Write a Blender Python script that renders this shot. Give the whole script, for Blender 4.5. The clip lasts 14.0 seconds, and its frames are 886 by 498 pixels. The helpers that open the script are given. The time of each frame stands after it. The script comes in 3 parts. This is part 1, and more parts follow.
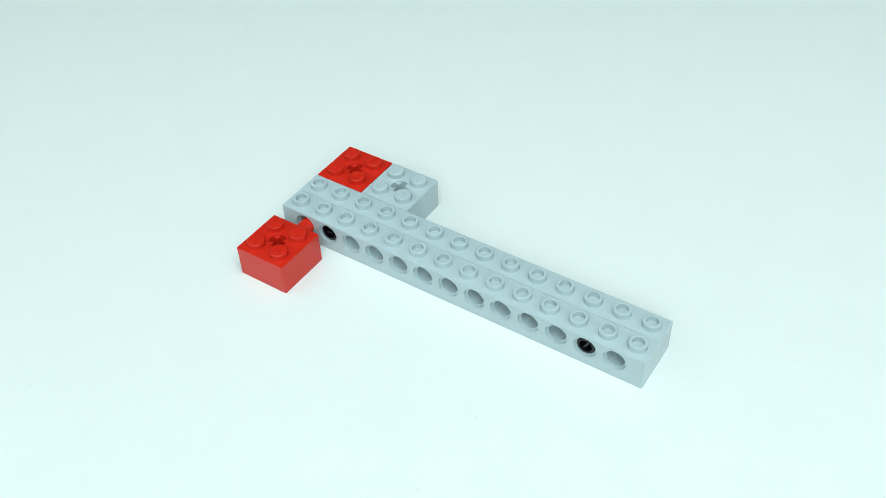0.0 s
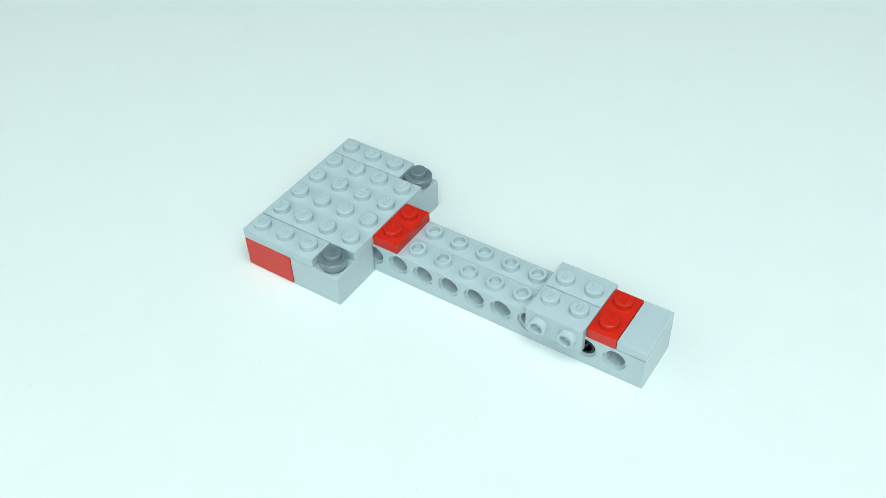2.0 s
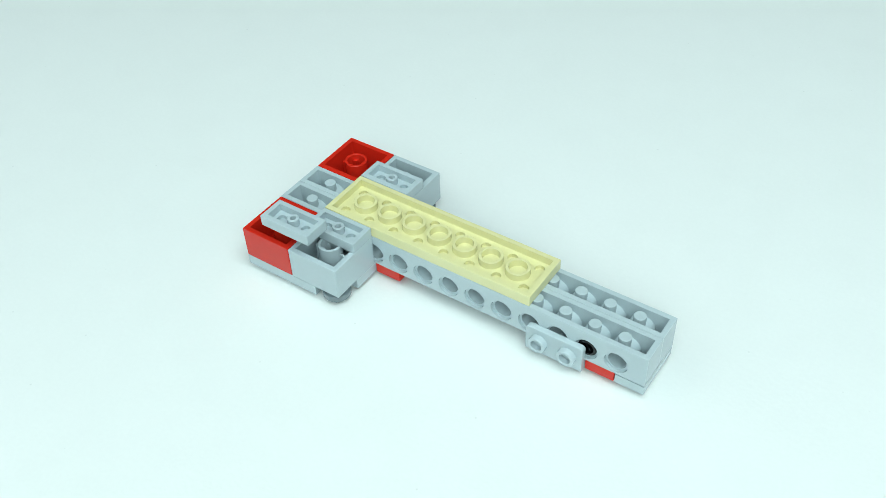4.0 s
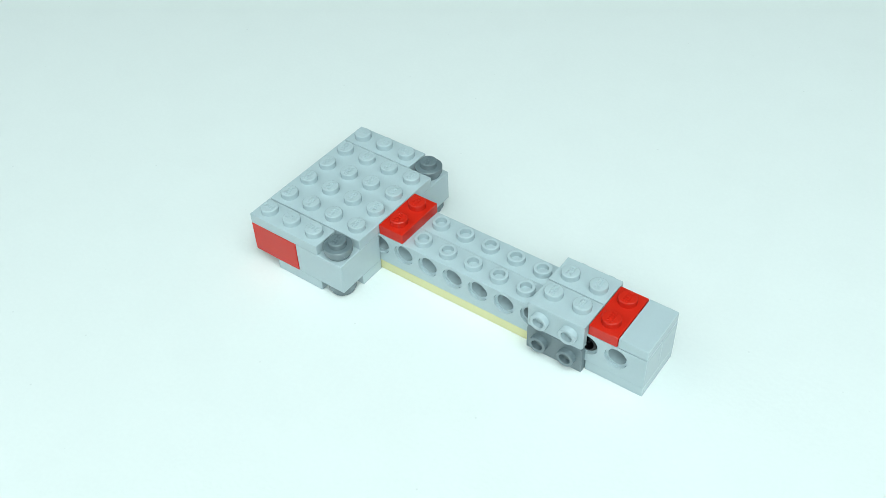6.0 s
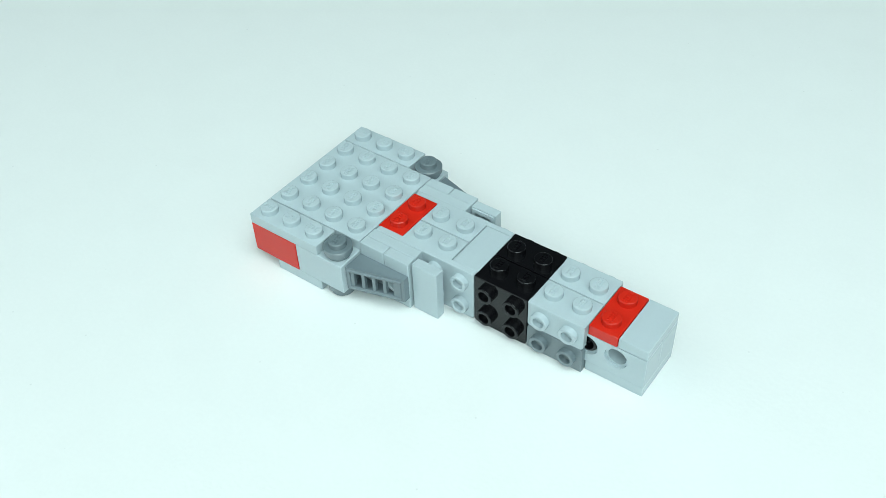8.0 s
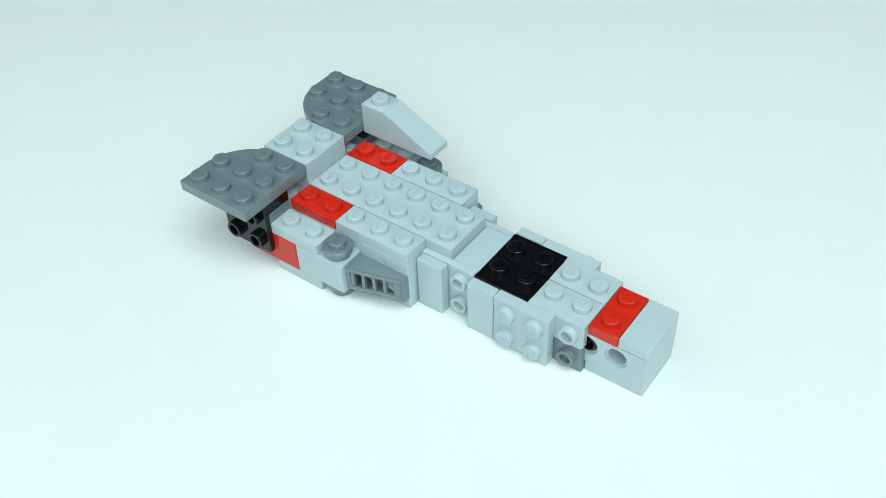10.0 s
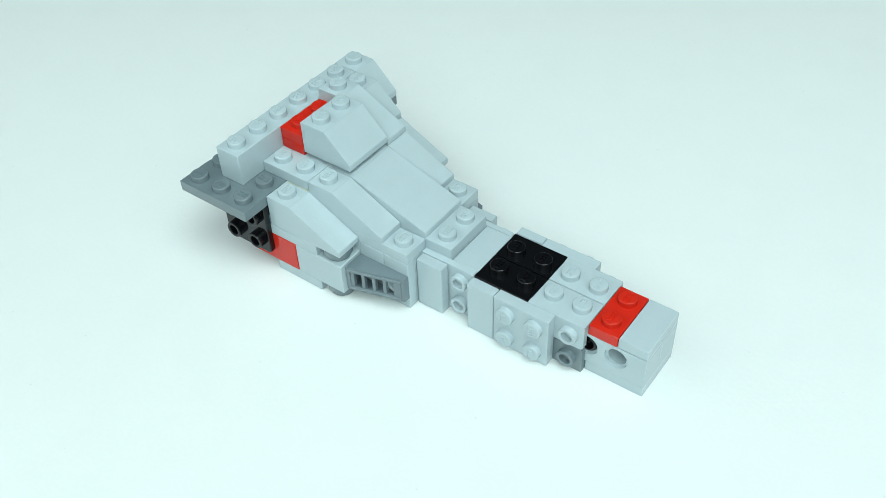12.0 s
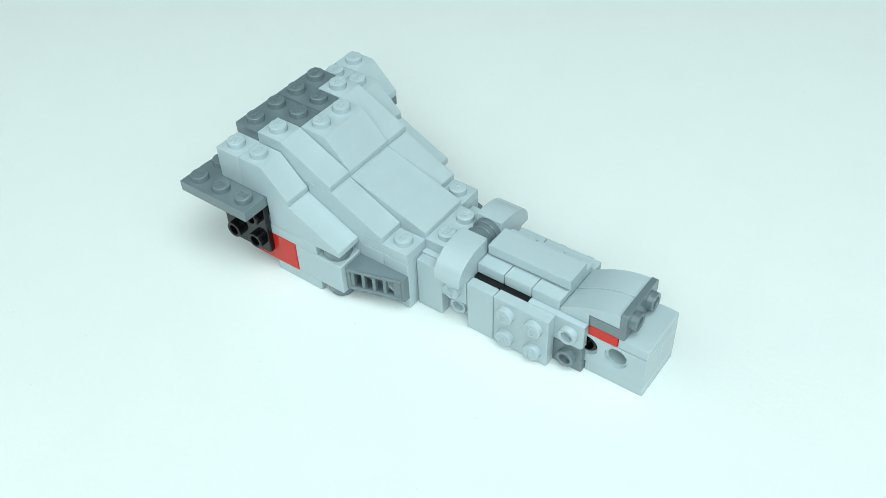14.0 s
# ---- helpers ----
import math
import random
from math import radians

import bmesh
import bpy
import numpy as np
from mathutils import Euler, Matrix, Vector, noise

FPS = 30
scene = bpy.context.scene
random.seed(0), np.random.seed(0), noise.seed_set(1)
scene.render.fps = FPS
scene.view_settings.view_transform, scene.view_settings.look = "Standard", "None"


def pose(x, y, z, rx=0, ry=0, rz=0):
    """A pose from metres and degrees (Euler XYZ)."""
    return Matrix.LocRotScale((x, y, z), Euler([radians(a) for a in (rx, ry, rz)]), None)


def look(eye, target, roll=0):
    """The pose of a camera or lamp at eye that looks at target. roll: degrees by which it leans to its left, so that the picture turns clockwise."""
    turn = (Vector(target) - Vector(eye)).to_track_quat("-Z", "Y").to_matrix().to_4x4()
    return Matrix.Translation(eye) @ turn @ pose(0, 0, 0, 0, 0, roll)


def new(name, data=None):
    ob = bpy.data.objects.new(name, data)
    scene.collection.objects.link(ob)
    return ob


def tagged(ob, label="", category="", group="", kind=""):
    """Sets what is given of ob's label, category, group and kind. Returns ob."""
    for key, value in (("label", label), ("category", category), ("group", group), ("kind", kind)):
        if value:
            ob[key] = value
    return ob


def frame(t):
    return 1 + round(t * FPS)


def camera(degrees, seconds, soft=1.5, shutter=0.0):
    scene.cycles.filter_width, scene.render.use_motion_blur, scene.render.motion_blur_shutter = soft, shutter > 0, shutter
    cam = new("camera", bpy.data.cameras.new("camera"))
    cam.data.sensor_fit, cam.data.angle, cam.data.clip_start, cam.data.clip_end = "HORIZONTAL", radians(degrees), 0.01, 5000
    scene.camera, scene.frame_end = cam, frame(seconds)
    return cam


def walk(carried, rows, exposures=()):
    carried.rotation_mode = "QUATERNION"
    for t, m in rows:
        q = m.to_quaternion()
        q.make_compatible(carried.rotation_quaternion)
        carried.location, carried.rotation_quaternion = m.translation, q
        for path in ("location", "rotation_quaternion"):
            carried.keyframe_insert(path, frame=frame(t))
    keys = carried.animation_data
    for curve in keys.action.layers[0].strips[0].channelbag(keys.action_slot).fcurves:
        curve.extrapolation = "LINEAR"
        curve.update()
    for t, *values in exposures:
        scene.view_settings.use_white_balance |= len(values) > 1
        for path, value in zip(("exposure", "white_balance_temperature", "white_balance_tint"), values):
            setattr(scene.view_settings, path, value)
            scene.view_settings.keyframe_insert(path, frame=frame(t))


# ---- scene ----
cam = camera(47.95, 14.0, 0.45)
EYE = (0.16022, -0.15206, 0.19180)
AIM = (0.05619, -0.00187, 0.02118)
walk(cam, [(0, look(EYE, AIM, -2.347)), (14.0, look(EYE, AIM, -2.347))])

# ---- light: four studio softboxes over the table, in a closed room ----
world = bpy.data.worlds.new("studio_air")
scene.world = world
world.use_nodes = True
world.node_tree.nodes["Background"].inputs["Color"].default_value = (0.62, 0.86, 0.86, 1)
world.node_tree.nodes["Background"].inputs["Strength"].default_value = 0.05


def softbox(eye, target, size, power, tint):
    data = bpy.data.lights.new("softbox", "AREA")
    data.shape, data.size, data.energy, data.color = "DISK", size, power, tint
    ob = new("softbox", data)
    ob.matrix_world = look(eye, target)
    return ob


softbox((0.47, -0.72, 0.75), (0.08, 0.0, 0.0), 0.8, 7.6, (0.815, 1.0, 0.995))
softbox((0.34, -0.12, 0.85), (0.08, 0.0, 0.0), 0.6, 5.0, (0.815, 1.0, 0.995))
softbox((-0.50, -0.45, 0.80), (0.06, 0.0, 0.0), 1.1, 4.05, (0.815, 1.0, 0.995))
softbox((0.86, -0.12, 0.74), (0.06, 0.0, 0.0), 0.6, 1.5, (0.815, 1.0, 0.995))
scene.view_settings.exposure = 0.0

# ---- materials ----
MM = 0.001
STUD = 8.0
PLATE = 3.2
BRICK = 9.6


def surface(name, colour, rough, grain, relief, spread=0.02, gloss=0.72, deep=0.00005):
    """A plastic or paper surface: two scales of tone, fine relief and uneven gloss."""
    mat = bpy.data.materials.new(name)
    mat.use_nodes = True
    nt = mat.node_tree
    bsdf = nt.nodes["Principled BSDF"]
    coord = nt.nodes.new("ShaderNodeTexCoord")
    fine = nt.nodes.new("ShaderNodeTexNoise")
    fine.inputs["Scale"].default_value = grain
    fine.inputs["Detail"].default_value = 6
    broad = nt.nodes.new("ShaderNodeTexNoise")
    broad.inputs["Scale"].default_value = grain / 14
    broad.inputs["Detail"].default_value = 3
    for n in (fine, broad):
        nt.links.new(coord.outputs["Object"], n.inputs["Vector"])
    both = nt.nodes.new("ShaderNodeMath")
    both.operation = "ADD"
    nt.links.new(fine.outputs["Fac"], both.inputs[0])
    nt.links.new(broad.outputs["Fac"], both.inputs[1])
    tone = nt.nodes.new("ShaderNodeMapRange")
    tone.inputs["From Min"].default_value, tone.inputs["From Max"].default_value = 0.6, 1.4
    tone.inputs["To Min"].default_value, tone.inputs["To Max"].default_value = 1 - spread, 1 + spread
    nt.links.new(both.outputs[0], tone.inputs["Value"])
    mix = nt.nodes.new("ShaderNodeVectorMath")
    mix.operation = "SCALE"
    mix.inputs[0].default_value = colour
    nt.links.new(tone.outputs[0], mix.inputs["Scale"])
    nt.links.new(mix.outputs[0], bsdf.inputs["Base Color"])
    wear = nt.nodes.new("ShaderNodeMapRange")
    wear.inputs["To Min"].default_value, wear.inputs["To Max"].default_value = rough * 0.9, rough * 1.12
    nt.links.new(broad.outputs["Fac"], wear.inputs["Value"])
    nt.links.new(wear.outputs[0], bsdf.inputs["Roughness"])
    bump = nt.nodes.new("ShaderNodeBump")
    bump.inputs["Strength"].default_value = relief
    bump.inputs["Distance"].default_value = deep
    nt.links.new(fine.outputs["Fac"], bump.inputs["Height"])
    nt.links.new(bump.outputs[0], bsdf.inputs["Normal"])
    bsdf.inputs["Specular IOR Level"].default_value = gloss
    return mat


LIGHT = surface("light_grey_plastic", (0.44, 0.521, 0.552), 0.17, 900, 0.15, 0.02, 0.55)
DARK = surface("dark_grey_plastic", (0.145, 0.188, 0.206), 0.11, 900, 0.15, 0.02, 0.95)
RED = surface("red_plastic", (0.61, 0.020, 0.009), 0.13, 900, 0.15, 0.02, 0.38)
BLACK = surface("black_plastic", (0.004, 0.004, 0.005), 0.09, 900, 0.2, 0.02, 0.36)
TAN = surface("tan_plastic", (0.70, 0.66, 0.35), 0.22, 900, 0.2)
BLUE = surface("blue_plastic", (0.002, 0.165, 0.74), 0.18, 900, 0.2, 0.02, 0.4)
GRAINED = surface("light_grey_grained_slope", (0.445, 0.525, 0.553), 0.34, 2600, 0.9, 0.035, 0.5)
PAPER = surface("white_table_paper", (0.765, 0.79, 0.78), 0.5, 900, 0.8, 0.015, 0.35, 0.00006)


def speckle(mat, cells, size, depth):
    """Sparse tiny specks of dirt over a surface's colour."""
    nt = mat.node_tree
    bsdf = nt.nodes["Principled BSDF"]
    coord = nt.nodes.new("ShaderNodeTexCoord")
    spots = nt.nodes.new("ShaderNodeTexVoronoi")
    spots.inputs["Scale"].default_value = cells
    nt.links.new(coord.outputs["Object"], spots.inputs["Vector"])
    fade = nt.nodes.new("ShaderNodeMapRange")
    fade.inputs["From Min"].default_value, fade.inputs["From Max"].default_value = 0.4 * size * cells, size * cells
    fade.inputs["To Min"].default_value, fade.inputs["To Max"].default_value = 1 - depth, 1.0
    nt.links.new(spots.outputs["Distance"], fade.inputs["Value"])
    scale = nt.nodes.new("ShaderNodeVectorMath")
    scale.operation = "SCALE"
    nt.links.new(bsdf.inputs["Base Color"].links[0].from_socket, scale.inputs[0])
    nt.links.new(fade.outputs[0], scale.inputs["Scale"])
    nt.links.new(scale.outputs[0], bsdf.inputs["Base Color"])


speckle(PAPER, 110, 0.00035, 0.12)
PAINT = surface("room_paint", (0.34, 0.36, 0.36), 0.8, 12, 0.2, 0.05, 0.3)
BOARDS = surface("floor_vinyl", (0.25, 0.24, 0.23), 0.5, 20, 0.2, 0.1, 0.4)

# ---- mesh helpers (millimetres) ----


def finish(bm, name, material):
    bmesh.ops.remove_doubles(bm, verts=bm.verts, dist=0.002)
    bmesh.ops.recalc_face_normals(bm, faces=bm.faces)
    bm.transform(Matrix.Scale(MM, 4))
    me = bpy.data.meshes.new(name)
    bm.to_mesh(me)
    bm.free()
    me.materials.append(material)
    me.shade_smooth()
    me.set_sharp_from_angle(angle=radians(21))
    return me


def part(name, me, parent, m=None, label=""):
    ob = new(name, me)
    ob.parent = parent
    if m is not None:
        ob.matrix_local = m
    return tagged(ob, label)


def mpose(x, y, z, rx=0, ry=0, rz=0):
    return pose(x * MM, y * MM, z * MM, rx, ry, rz)


def quad(bm, pts):
    return bm.faces.new([bm.verts.new(p) for p in pts])


def loop_faces(bm, a, b):
    n = len(a)
    for i in range(n):
        j = (i + 1) % n
        bm.faces.new((a[i], a[j], b[j], b[i]))


def rim(box, lo, n):
    """Points round a rectangle, n on each side, with their angle about a circle's centre lo above the origin."""
    u0, u1, v0, v1 = box
    pts = []
    for i in range(n):
        pts.append((u0 + (u1 - u0) * i / n, v0))
    for i in range(n):
        pts.append((u1, v0 + (v1 - v0) * i / n))
    for i in range(n):
        pts.append((u1 - (u1 - u0) * i / n, v1))
    for i in range(n):
        pts.append((u0, v1 - (v1 - v0) * i / n))
    return [(u, v, math.atan2(v - lo, u)) for u, v in pts]


def holed(bm, f, cu, cv, hu, hv, rings, lo=0.0, n=6, cap=False, box=None):
    """A rectangle with a round hole that goes in by rings of (radius, depth). f maps u, v, depth to space."""
    pts = rim(box or (-hu, hu, -hv, hv), lo, n)
    last = [bm.verts.new(f(cu + u, cv + v, 0)) for u, v, _ in pts]
    for r, d in rings:
        ring = [bm.verts.new(f(cu + r * math.cos(a), cv + lo + r * math.sin(a), d)) for _, _, a in pts]
        loop_faces(bm, last, ring)
        last = ring
    if cap:
        bm.faces.new(last)


def lathe(bm, profile, m=None, n=28):
    """Turns a profile of (radius, height) about z; a radius of 0 closes it."""
    m = m or Matrix()
    last = None
    for r, z in profile:
        if r == 0:
            tip = bm.verts.new(m @ Vector((0, 0, z)))
            for i in range(n):
                if last is not None:
                    bm.faces.new((last[i], last[(i + 1) % n], tip))
            continue
        ring = [bm.verts.new(m @ Vector((r * math.cos(2 * math.pi * i / n), r * math.sin(2 * math.pi * i / n), z))) for i in range(n)]
        if last is not None:
            loop_faces(bm, last, ring)
        last = ring


def block(bm, x0, x1, y0, y1, z0, z1):
    v = [(x, y, z) for z in (z0, z1) for x, y in ((x0, y0), (x1, y0), (x1, y1), (x0, y1))]
    for ids in ((0, 1, 2, 3), (4, 5, 6, 7), (0, 1, 5, 4), (1, 2, 6, 5), (2, 3, 7, 6), (3, 0, 4, 7)):
        quad(bm, [v[i] for i in ids])


def soften(bm, planes, width=0.22):
    """Rounds the edges that lie on two of the hull's planes, given as (axis, value)."""
    bmesh.ops.remove_doubles(bm, verts=bm.verts, dist=0.002)
    bmesh.ops.recalc_face_normals(bm, faces=bm.faces)

    def on(v):
        return {k for k, (axis, value) in enumerate(planes) if abs(v.co[axis] - value) < 0.003}

    edges = [e for e in bm.edges if len(on(e.verts[0]) & on(e.verts[1])) >= 2]
    if edges:
        bmesh.ops.bevel(bm, geom=edges, offset=width, segments=2, profile=0.5, affect="EDGES", clamp_overlap=True)


def prism(bm, outline, y0, y1, width=0.22, butt=False):
    """A closed outline in x and z, drawn out along y, with softened edges; with butt, those at y1 stay square."""
    a = [bm.verts.new((x, y0, z)) for x, z in outline]
    b = [bm.verts.new((x, y1, z)) for x, z in outline]
    loop_faces(bm, a, b)
    ends = [bm.faces.new(a), bm.faces.new(list(reversed(b)))]
    bmesh.ops.recalc_face_normals(bm, faces=bm.faces)
    sharp = [e for e in bm.edges if len(e.link_faces) == 2 and e.calc_face_angle() > radians(25)
             and not (butt and max(v.co.y for v in e.verts) > y1 - 0.001)]
    bmesh.ops.bevel(bm, geom=sharp, offset=width, segments=2, profile=0.5, affect="EDGES", clamp_overlap=True)
    return ends


MESHES = {}


def shared(key, make):
    """Alike parts share one mesh."""
    if key not in MESHES:
        MESHES[key] = make()
    return MESHES[key]


GAP = 0.09


def cell_middles(n):
    return [(i - (n - 1) / 2) * STUD for i in range(n)]


def shell_mesh(w, d, h, material, cross=False, wall=1.45, roof=1.1, groove=0.0, deep=0.85, butt=False):
    """The hollow body of a brick or plate, w by d studs and h mm high, about its own middle."""
    def make():
        bm = bmesh.new()
        x, y = w * 4 - GAP, d * 4 - GAP
        xi, yi, zi = x - wall, y - wall, h - roof
        xo, yo, zo = x, y, 0
        if groove:
            # a narrow step round the foot
            xo, yo, zo = x - groove, y - groove, groove
            for s in (-1, 1):
                quad(bm, [(s * x, -y, zo), (s * x, y, zo), (s * xo, yo, zo), (s * xo, -yo, zo)])
                quad(bm, [(-x, s * y, zo), (x, s * y, zo), (xo, s * yo, zo), (-xo, s * yo, zo)])
                quad(bm, [(s * xo, -yo, 0), (s * xo, yo, 0), (s * xo, yo, zo), (s * xo, -yo, zo)])
                quad(bm, [(-xo, s * yo, 0), (xo, s * yo, 0), (xo, s * yo, zo), (-xo, s * yo, zo)])
        for s in (-1, 1):
            quad(bm, [(s * x, -y, zo), (s * x, y, zo), (s * x, y, h), (s * x, -y, h)])
            quad(bm, [(-x, s * y, zo), (x, s * y, zo), (x, s * y, h), (-x, s * y, h)])
            quad(bm, [(s * xi, -yi, 0), (s * xi, yi, 0), (s * xi, yi, zi), (s * xi, -yi, zi)])
            quad(bm, [(-xi, s * yi, 0), (xi, s * yi, 0), (xi, s * yi, zi), (-xi, s * yi, zi)])
            quad(bm, [(s * xo, -yo, 0), (s * xo, yo, 0), (s * xi, yi, 0), (s * xi, -yi, 0)])
            quad(bm, [(-xo, s * yo, 0), (xo, s * yo, 0), (xi, s * yi, 0), (-xi, s * yi, 0)])
        if cross:
            a, b = x - 1, y - 1
            for s in (-1, 1):
                quad(bm, [(s * x, -y, h), (s * x, y, h), (s * a, b, h), (s * a, -b, h)])
                quad(bm, [(-x, s * y, h), (x, s * y, h), (a, s * b, h), (-a, s * b, h)])
            holed(bm, lambda u, v, q: (u, v, h - q), 0, 0, a, b, [(2.55, 0), (2.55, roof)])
            holed(bm, lambda u, v, q: (u, v, zi), 0, 0, xi, yi, [(2.55, 0)])
        else:
            quad(bm, [(-x, -y, h), (x, -y, h), (x, y, h), (-x, y, h)])
            if h < 4:
                for cx in cell_middles(w):
                    for cy in cell_middles(d):
                        box = (max(cx - 4, -xi) - cx, min(cx + 4, xi) - cx, max(cy - 4, -yi) - cy, min(cy + 4, yi) - cy)
                        holed(bm, lambda u, v, q: (u, v, zi + q), cx, cy, 0, 0, [(1.32, 0), (1.28, deep)], n=4, cap=True, box=box)
            else:
                quad(bm, [(-xi, -yi, zi), (xi, -yi, zi), (xi, yi, zi), (-xi, yi, zi)])
        soften(bm, [(0, -x), (0, x), (1, y), (2, 0), (2, h)] + ([] if butt else [(1, -y)]))
        return finish(bm, "body", material)
    return shared(("shell", w, d, h, material.name, cross, groove, deep, butt), make)


def fillet(r, z, w):
    """The profile of a rounded outer edge from its side up to its top."""
    return [(r - w + w * math.cos(a), z - w + w * math.sin(a)) for a in np.linspace(0, math.pi / 2, 6)]


def inner_fillet(r, z, w):
    return [(r + w - w * math.sin(a), z - w + w * math.cos(a)) for a in np.linspace(0, math.pi / 2, 6)]


def stud_mesh(material, hollow=False):
    """A stud on z = 0: solid with a worn raised mark, or open in its middle."""
    def make():
        bm = bmesh.new()
        if hollow:
            lathe(bm, [(2.42, -0.05), (2.42, 1.38)] + fillet(2.42, 1.7, 0.24) + [(2.14, 1.7), (1.78, 1.7)] + inner_fillet(1.5, 1.7, 0.2) + [(1.5, 1.44), (1.5, 0.04), (0, 0.04)], n=32)
        else:
            lathe(bm, [(2.42, -0.05), (2.42, 1.3)] + fillet(2.42, 1.7, 0.32) + [(2.05, 1.7), (0, 1.7)], n=32)
        return finish(bm, "stud", material)
    return shared(("stud", material.name, hollow), make)


def ridge_bar(bm, x0, x1, y0, y1, z0, z1, lean=0.09):
    """A low bar whose flanks lean inwards."""
    v = [(x, y, z0) for x, y in ((x0, y0), (x1, y0), (x1, y1), (x0, y1))]
    v += [(x, y, z1) for x, y in ((x0 + lean, y0 + lean), (x1 - lean, y0 + lean), (x1 - lean, y1 - lean), (x0 + lean, y1 - lean))]
    for ids in ((4, 5, 6, 7), (0, 1, 5, 4), (1, 2, 6, 5), (2, 3, 7, 6), (3, 0, 4, 7)):
        quad(bm, [v[i] for i in ids])


def mark_mesh(material):
    """The worn raised mark on a stud's top, as plain bars."""
    def make():
        bm = bmesh.new()
        for i, tall in enumerate((1.62, 1.5, 1.62, 1.5)):
            at = (i - 1.5) * 0.82
            for k in range(2):
                x0 = -0.5 * tall + k * (tall - 0.28)
                ridge_bar(bm, x0, x0 + 0.28, at - 0.33, at + 0.31, 1.69, 1.9)
            ridge_bar(bm, -0.5 * tall + 0.28, 0.5 * tall - 0.28, at - 0.33, at - 0.07, 1.69, 1.9)
        return finish(bm, "raised_mark", material)
    return shared(("mark", material.name), make)


def dot_mesh(material):
    def make():
        bm = bmesh.new()
        lathe(bm, [(0.42, 1.68), (0.36, 1.86), (0.2, 1.93), (0, 1.95)], n=12)
        return finish(bm, "mould_dot", material)
    return shared(("dot", material.name), make)


def put_stud(thing, material, m, turn=0):
    """A solid stud with its raised mark; on one stud of each piece the mould left a dot."""
    ob = part("stud", stud_mesh(material), thing, m)
    part("raised_mark", mark_mesh(material), ob, mpose(0, 0, 0, 0, 0, turn))
    if sum(o.name.startswith("stud") for o in thing.children) == 2:
        part("mould_dot", dot_mesh(material), ob)
    return ob


def tube_mesh(material, outer, inner, length):
    def make():
        bm = bmesh.new()
        lathe(bm, [(inner, length), (inner, 0.08), (inner + 0.07, 0), (outer - 0.08, 0), (outer, 0.08), (outer, length)], n=24)
        return finish(bm, "tube", material)
    return shared(("tube", material.name, outer, inner, length), make)


def toy(name, label, category, group=""):
    return tagged(new(name), label, category, group)


COLOUR = {LIGHT: "light grey", DARK: "dark grey", RED: "bright red", BLACK: "glossy black", TAN: "pale tan", BLUE: "bright blue"}
COUNT = {1: "one", 2: "two", 3: "three", 4: "four", 6: "six", 8: "eight"}


def underside(thing, w, d, h, material):
    """Tubes or posts below a plate or brick."""
    roof = 1.1
    if w > 1 and d > 1:
        me = tube_mesh(material, 3.25, 2.42, h - roof)
        for x in cell_middles(w - 1):
            for y in cell_middles(d - 1):
                part("tube", me, thing, mpose(x, y, 0))
    else:
        me = tube_mesh(material, 1.6, 0.8, h - roof)
        for x in cell_middles(w - 1):
            part("tube", me, thing, mpose(x, 0, 0))
        for y in cell_middles(d - 1):
            part("tube", me, thing, mpose(0, y, 0))


def toy_plate(w, d, material, where, group="", studs=None, turn=0, h=PLATE):
    """A studded plate or brick of w by d studs."""
    kind = "brick" if h > 5 else "plate"
    label = f"{COLOUR[material]} plastic {kind}, {COUNT[w]} by {COUNT[d]} studs, {where}"
    thing = toy("toy_" + kind, label, "toy " + kind, group)
    part("body", shell_mesh(w, d, h, material, deep=2.4), thing)
    for x in cell_middles(w):
        for y in cell_middles(d):
            put_stud(thing, material, mpose(x, y, h), turn)
    underside(thing, w, d, h, material)
    return thing


def toy_tile(w, d, material, where, group=""):
    thing = toy("toy_tile", f"{COLOUR[material]} smooth plastic tile, {where}", "toy tile", group)
    part("body", shell_mesh(w, d, PLATE, material, groove=0.4), thing)
    underside(thing, w, d, PLATE, material)
    return thing


def jumper_plate(material, along, where, group=""):
    """A one by two plate with a single open stud in its middle."""
    w, d = (2, 1) if along == "x" else (1, 2)
    thing = toy("jumper_plate", f"{COLOUR[material]} plastic plate with one middle stud, {where}", "toy plate", group)
    part("body", shell_mesh(w, d, PLATE, material), thing)
    part("stud", stud_mesh(material, True), thing, mpose(0, 0, PLATE))
    underside(thing, w, d, PLATE, material)
    return thing


